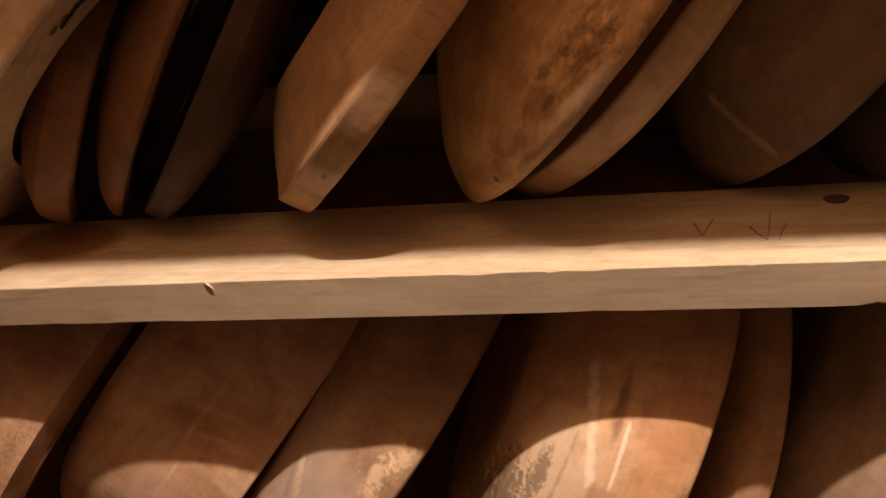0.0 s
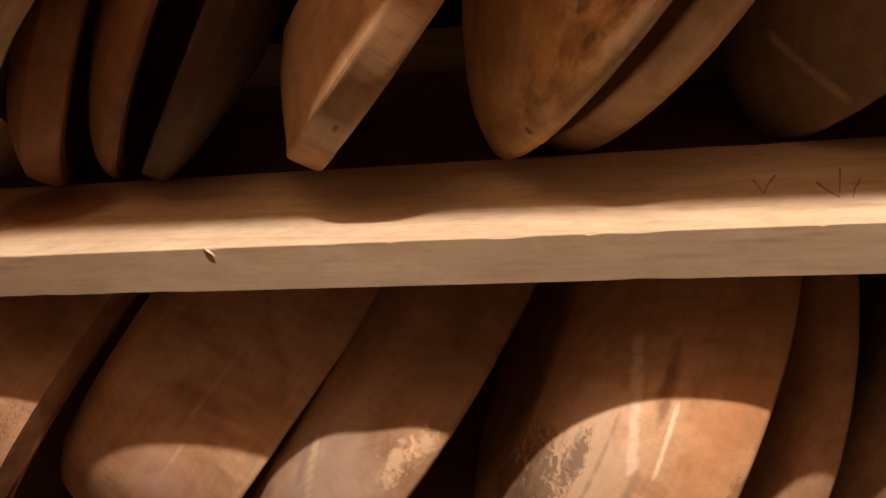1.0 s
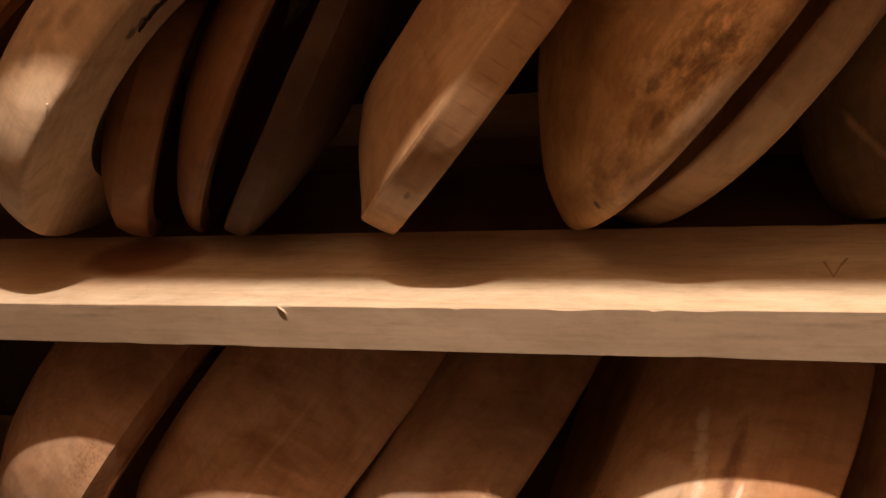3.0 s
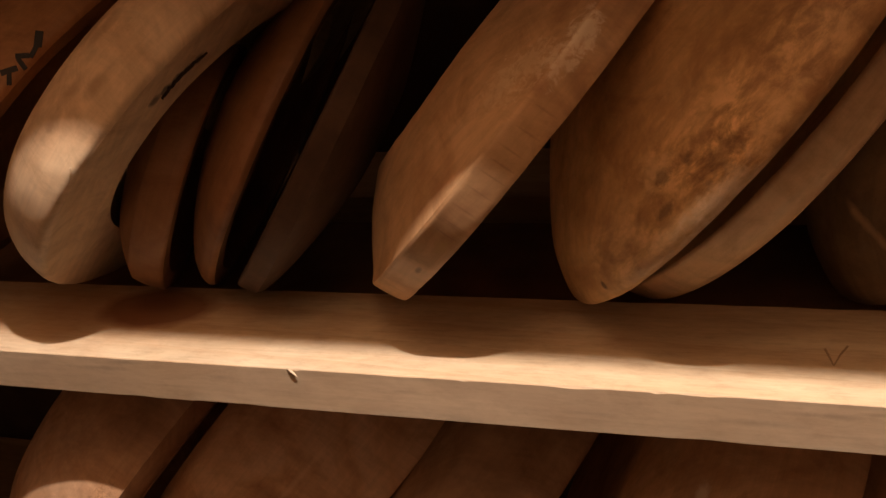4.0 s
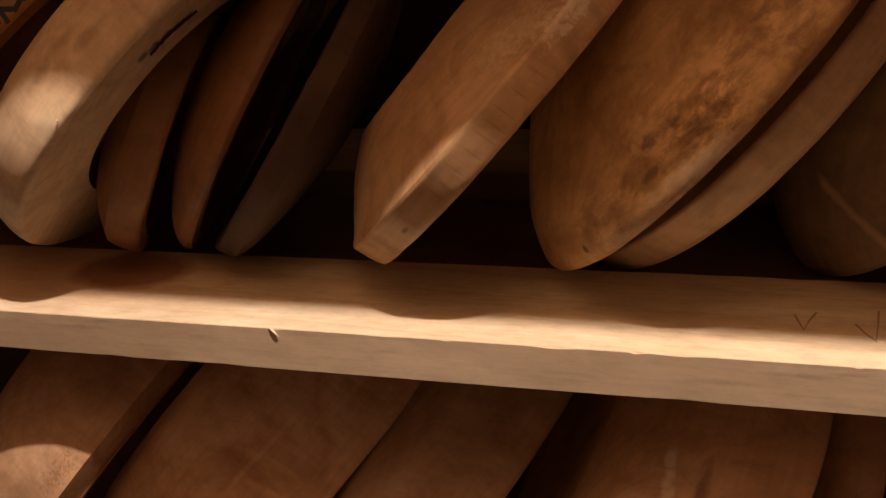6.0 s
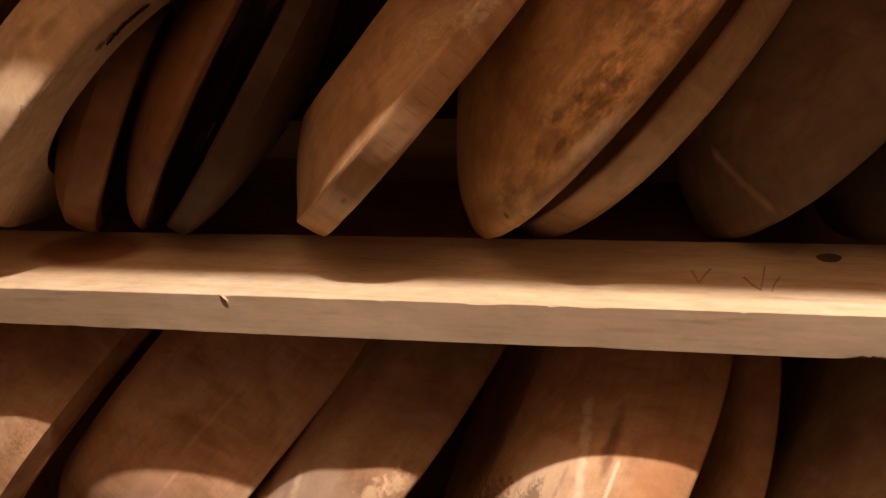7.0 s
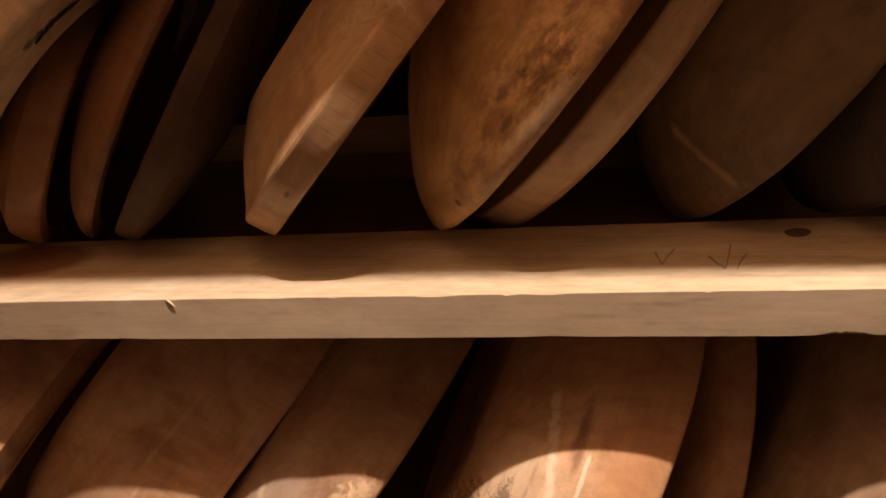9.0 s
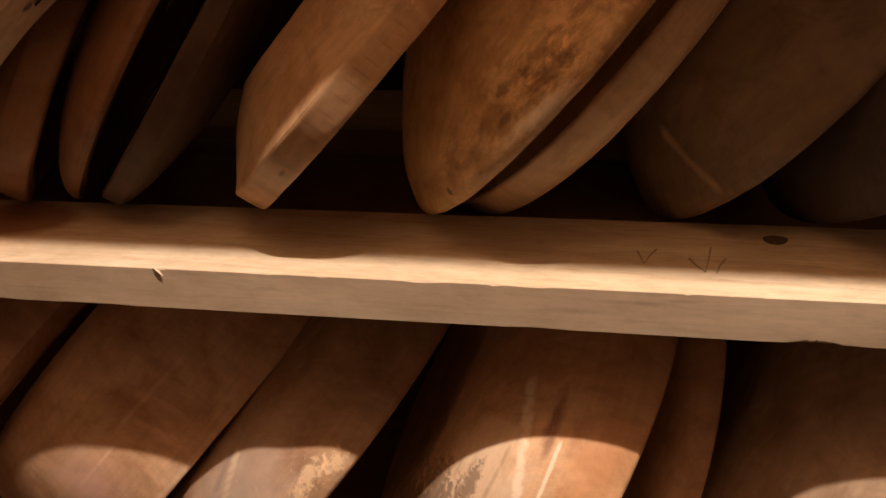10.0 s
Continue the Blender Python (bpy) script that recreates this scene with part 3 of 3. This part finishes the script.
BIG = [(0, 0.004), (0, 0.004), (0.006, 0.0), (0.035, 0.003), (0.075, 0.016), (0.11, 0.038), (0.14, 0.075), (0.152, 0.12)]
BEVELLED = [(0, 0.03), (0, 0.03), (0.014, 0.0), (0.014, 0.0), (0.045, 0.003), (0.075, 0.016), (0.11, 0.038), (0.14, 0.075), (0.152, 0.12)]
MID = [(0, 0.004), (0, 0.004), (0.006, 0.0), (0.03, 0.004), (0.057, 0.02), (0.085, 0.034), (0.10, 0.062), (0.11, 0.10)]
VAST = [(0, 0.004), (0, 0.004), (0.006, 0.0), (0.045, 0.002), (0.09, 0.010), (0.13, 0.022), (0.165, 0.042), (0.182, 0.075)]
THICK = [(0, 0.004), (0, 0.004), (0.006, 0.0), (0.03, 0.001), (0.05, 0.01), (0.062, 0.03), (0.068, 0.08), (0.07, 0.12)]
SHALLOW = [(0, 0.002), (0, 0.002), (0.004, 0.0), (0.018, 0.004), (0.03, 0.018), (0.036, 0.045), (0.04, 0.09)]
SAUCER = [(0, 0.002), (0, 0.002), (0.004, 0.0), (0.022, 0.004), (0.031, 0.018), (0.035, 0.045), (0.037, 0.09)]
RIDGED = [(0, 0.004), (0, 0.004), (0.004, 0.0015), (0.018, 0.001), (0.031, 0.003), (0.031, 0.003), (0.041, 0.016), (0.05, 0.031), (0.055, 0.045)]

cracked_bowl = bowl("pale thick-walled wooden bowl with a bark crack", PALE, standing(-0.4782, 44.7, -7.5, 0.2161, 0.2135, sink=0.0133), 0.2161, scaled(THICK, 1.163, 1.3165), wall=0.075, seed=1)
bm = bmesh.new()
rows = []
for k in range(25):
    a = radians(57 - 17 * k / 24)
    r = 0.171 + 0.004 * noise.noise((k * 0.7, 0, 3)) - 0.012 * (k / 24 - 0.5) ** 2
    w = (0.0012 + 0.0032 * math.sin(math.pi * k / 24)) * (0.8 + 0.6 * noise.noise((k * 0.9, 5, 1)))
    rows.append([bm.verts.new(((r + d) * math.cos(a), (r + d) * math.sin(a), z)) for d, z in ((-w, 0.0002), (0, 0.0016), (w, 0.0002), (0, -0.003))])
for a, b in zip(rows, rows[1:]):
    for k in range(4):
        bm.faces.new((a[k], a[(k + 1) % 4], b[(k + 1) % 4], b[k]))
bm.faces.new(rows[0]), bm.faces.new(rows[-1][::-1])
bmesh.ops.recalc_face_normals(bm, faces=bm.faces[:])
part("bark_inclusion", bm, BARK, cracked_bowl, "dark bark crack along the rim")
bm = bmesh.new()
bmesh.ops.create_icosphere(bm, subdivisions=3, radius=0.0013)
for v in bm.verts:
    v.co *= 0.8 + 0.5 * noise.noise(v.co * 420)
    v.co.z *= 0.7
bmesh.ops.transform(bm, matrix=Matrix.Translation((0.043, 0.2125, -0.005)), verts=bm.verts[:])
part("torn_nub", bm, PALE, cracked_bowl, "small torn nub of wood", smooth=60)
bowl("red-brown turned bowl with a ridge below its rim", RED, standing(-0.4115, 27.0, 16.4, 0.1225, 0.170, sink=0.0131), 0.1225, RIDGED, wall=0.02, seed=2)
bowl("narrow red-brown turned bowl leaning in the row", RED, standing(-0.3627, 32.7, 12.0, 0.1669, 0.2028, sink=0.0189), 0.1669, tapered(0.0569, 0.0963, 2.0), wall=0.02, seed=3)
bowl("wooden platter with a flat face, coloured dark umber for shade", UMBER, standing(-0.3427, 35.8, 17.3, 0.1861, 0.1743, face=-1, sink=0.0076), 0.1861, [(0, 0.014), (0, 0.014), (0.003, 0.011), (0.019, 0.011), (0.019, 0.011), (0.026, 0.02), (0.035, 0.042), (0.046, 0.08), (0.0572, 0.1296)], seed=4)
bowl("amber wooden platter with a ridged band below the rim", AMBER, standing(-0.160, 43.3, 3.2, 0.2009, 0.1895, sink=0.0130), 0.2009, PLATTER, seed=5)
bowl("large burl bowl with mottled dark figure", BURL, standing(-0.0013, 40.76, 3.8, 0.2286, 0.2196, sink=0.0229), 0.2286, scaled(DEEP, 0.943, 1.18), seed=6)
bowl("tan shallow bowl nested rim to rim with a burl bowl", TAN, standing(0.0185, 41.2, 5.7, 0.211, 0.2594, face=-1, sink=0.0285), 0.211, scaled(SAUCER, 1.22, 1.177), wall=0.085, seed=7)
bowl("dull brown wooden bowl with a ridge painted as a pale line", DULL, standing(0.2263, 42.3, -0.7, 0.1874, 0.248, sink=0.0425), 0.1874, scaled(DEEP, 1.0357, 0.888), seed=8)
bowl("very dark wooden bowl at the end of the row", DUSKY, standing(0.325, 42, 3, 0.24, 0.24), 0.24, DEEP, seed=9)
written_bowl = bowl("reddish wooden bowl with black marker writing", AUBURN, standing(-0.68, 46, 4, 0.22, 0.22), 0.22, DEEP, seed=10)
for k, (a, turn_to, long, wide) in enumerate(((45, 35, 0.014, 0.0065), (47.6, 15, 0.013, 0.004), (50, -45, 0.011, 0.0045), (51.4, 75, 0.011, 0.004), (54.2, -30, 0.014, 0.005), (55.4, 40, 0.012, 0.004))):
    m = Matrix.Rotation(radians(a), 4, "Z") @ Matrix.Translation((0.2204, 0, -0.0105 + 0.004 * (k % 2))) @ Matrix.Rotation(radians(turn_to), 4, "X")
    bar = box(-0.0006, 0.0006, -long / 2, long / 2, -wide / 2, wide / 2, 0.0004)
    bmesh.ops.transform(bar, matrix=m, verts=bar.verts[:])
    part("marker_stroke", bar, INK, written_bowl, "black marker stroke")

# ---- bowls on the lower shelf ----
GREYED = turned_wood("greyed_maple", (0.67, 0.45, 0.285), (0.55, 0.345, 0.20), (0.35, 0.19, 0.095), 8.0, stain=0.2, marks=GREY_MARKS)
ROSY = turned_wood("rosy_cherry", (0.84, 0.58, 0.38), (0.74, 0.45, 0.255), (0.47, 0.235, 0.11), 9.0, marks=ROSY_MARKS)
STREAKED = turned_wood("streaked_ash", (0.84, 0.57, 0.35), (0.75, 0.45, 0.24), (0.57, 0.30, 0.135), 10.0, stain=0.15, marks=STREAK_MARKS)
ORANGE = turned_wood("orange_ash", (0.74, 0.49, 0.31), (0.62, 0.37, 0.205), (0.44, 0.235, 0.115), 11.0, stain=0.2, marks=ORANGE_MARKS)
FADED = turned_wood("faded_elm", (0.58, 0.42, 0.28), (0.46, 0.31, 0.195), (0.31, 0.19, 0.11), 12.0, stain=0.2)
low_args = dict(floor=LOW)
bowl("orange-brown wooden bowl with grey stains", ORANGE, standing(-0.6687, 39.0, -4.4, 0.285, 0.2933, sink=0.0186, **low_args), 0.285, BEVELLED, seed=11)
bowl("broad rosy-brown wooden bowl", ROSY, standing(-0.4348, 41.1, -4.9, 0.2913, 0.323, sink=0.0818, **low_args), 0.2913, scaled(VAST, 0.98, 0.66), seed=12)
bowl("greyish stained wooden bowl", GREYED, standing(-0.3082, 40.8, 0.1, 0.2832, 0.2712, sink=0.0555, **low_args), 0.2832, MID, seed=13)
bowl("large streaked wooden bowl with dark spalting", STREAKED, standing(0.0032, 29.1, 4.3, 0.2606, 0.219, sink=0.0491, **low_args), 0.2604, scaled(BIG, 0.95, 0.983), seed=14)
bowl("tan shallow bowl rim to rim with a large bowl", ORANGE, standing(0.0838, 19.7, 17.9, 0.2622, 0.2662, sink=0.0486, **low_args), 0.2622, SHALLOW, seed=15)
bowl("faded brown wooden bowl at the end", FADED, standing(0.291, 27, 4, 0.265, 0.257, **low_args), 0.265, BIG, seed=16)
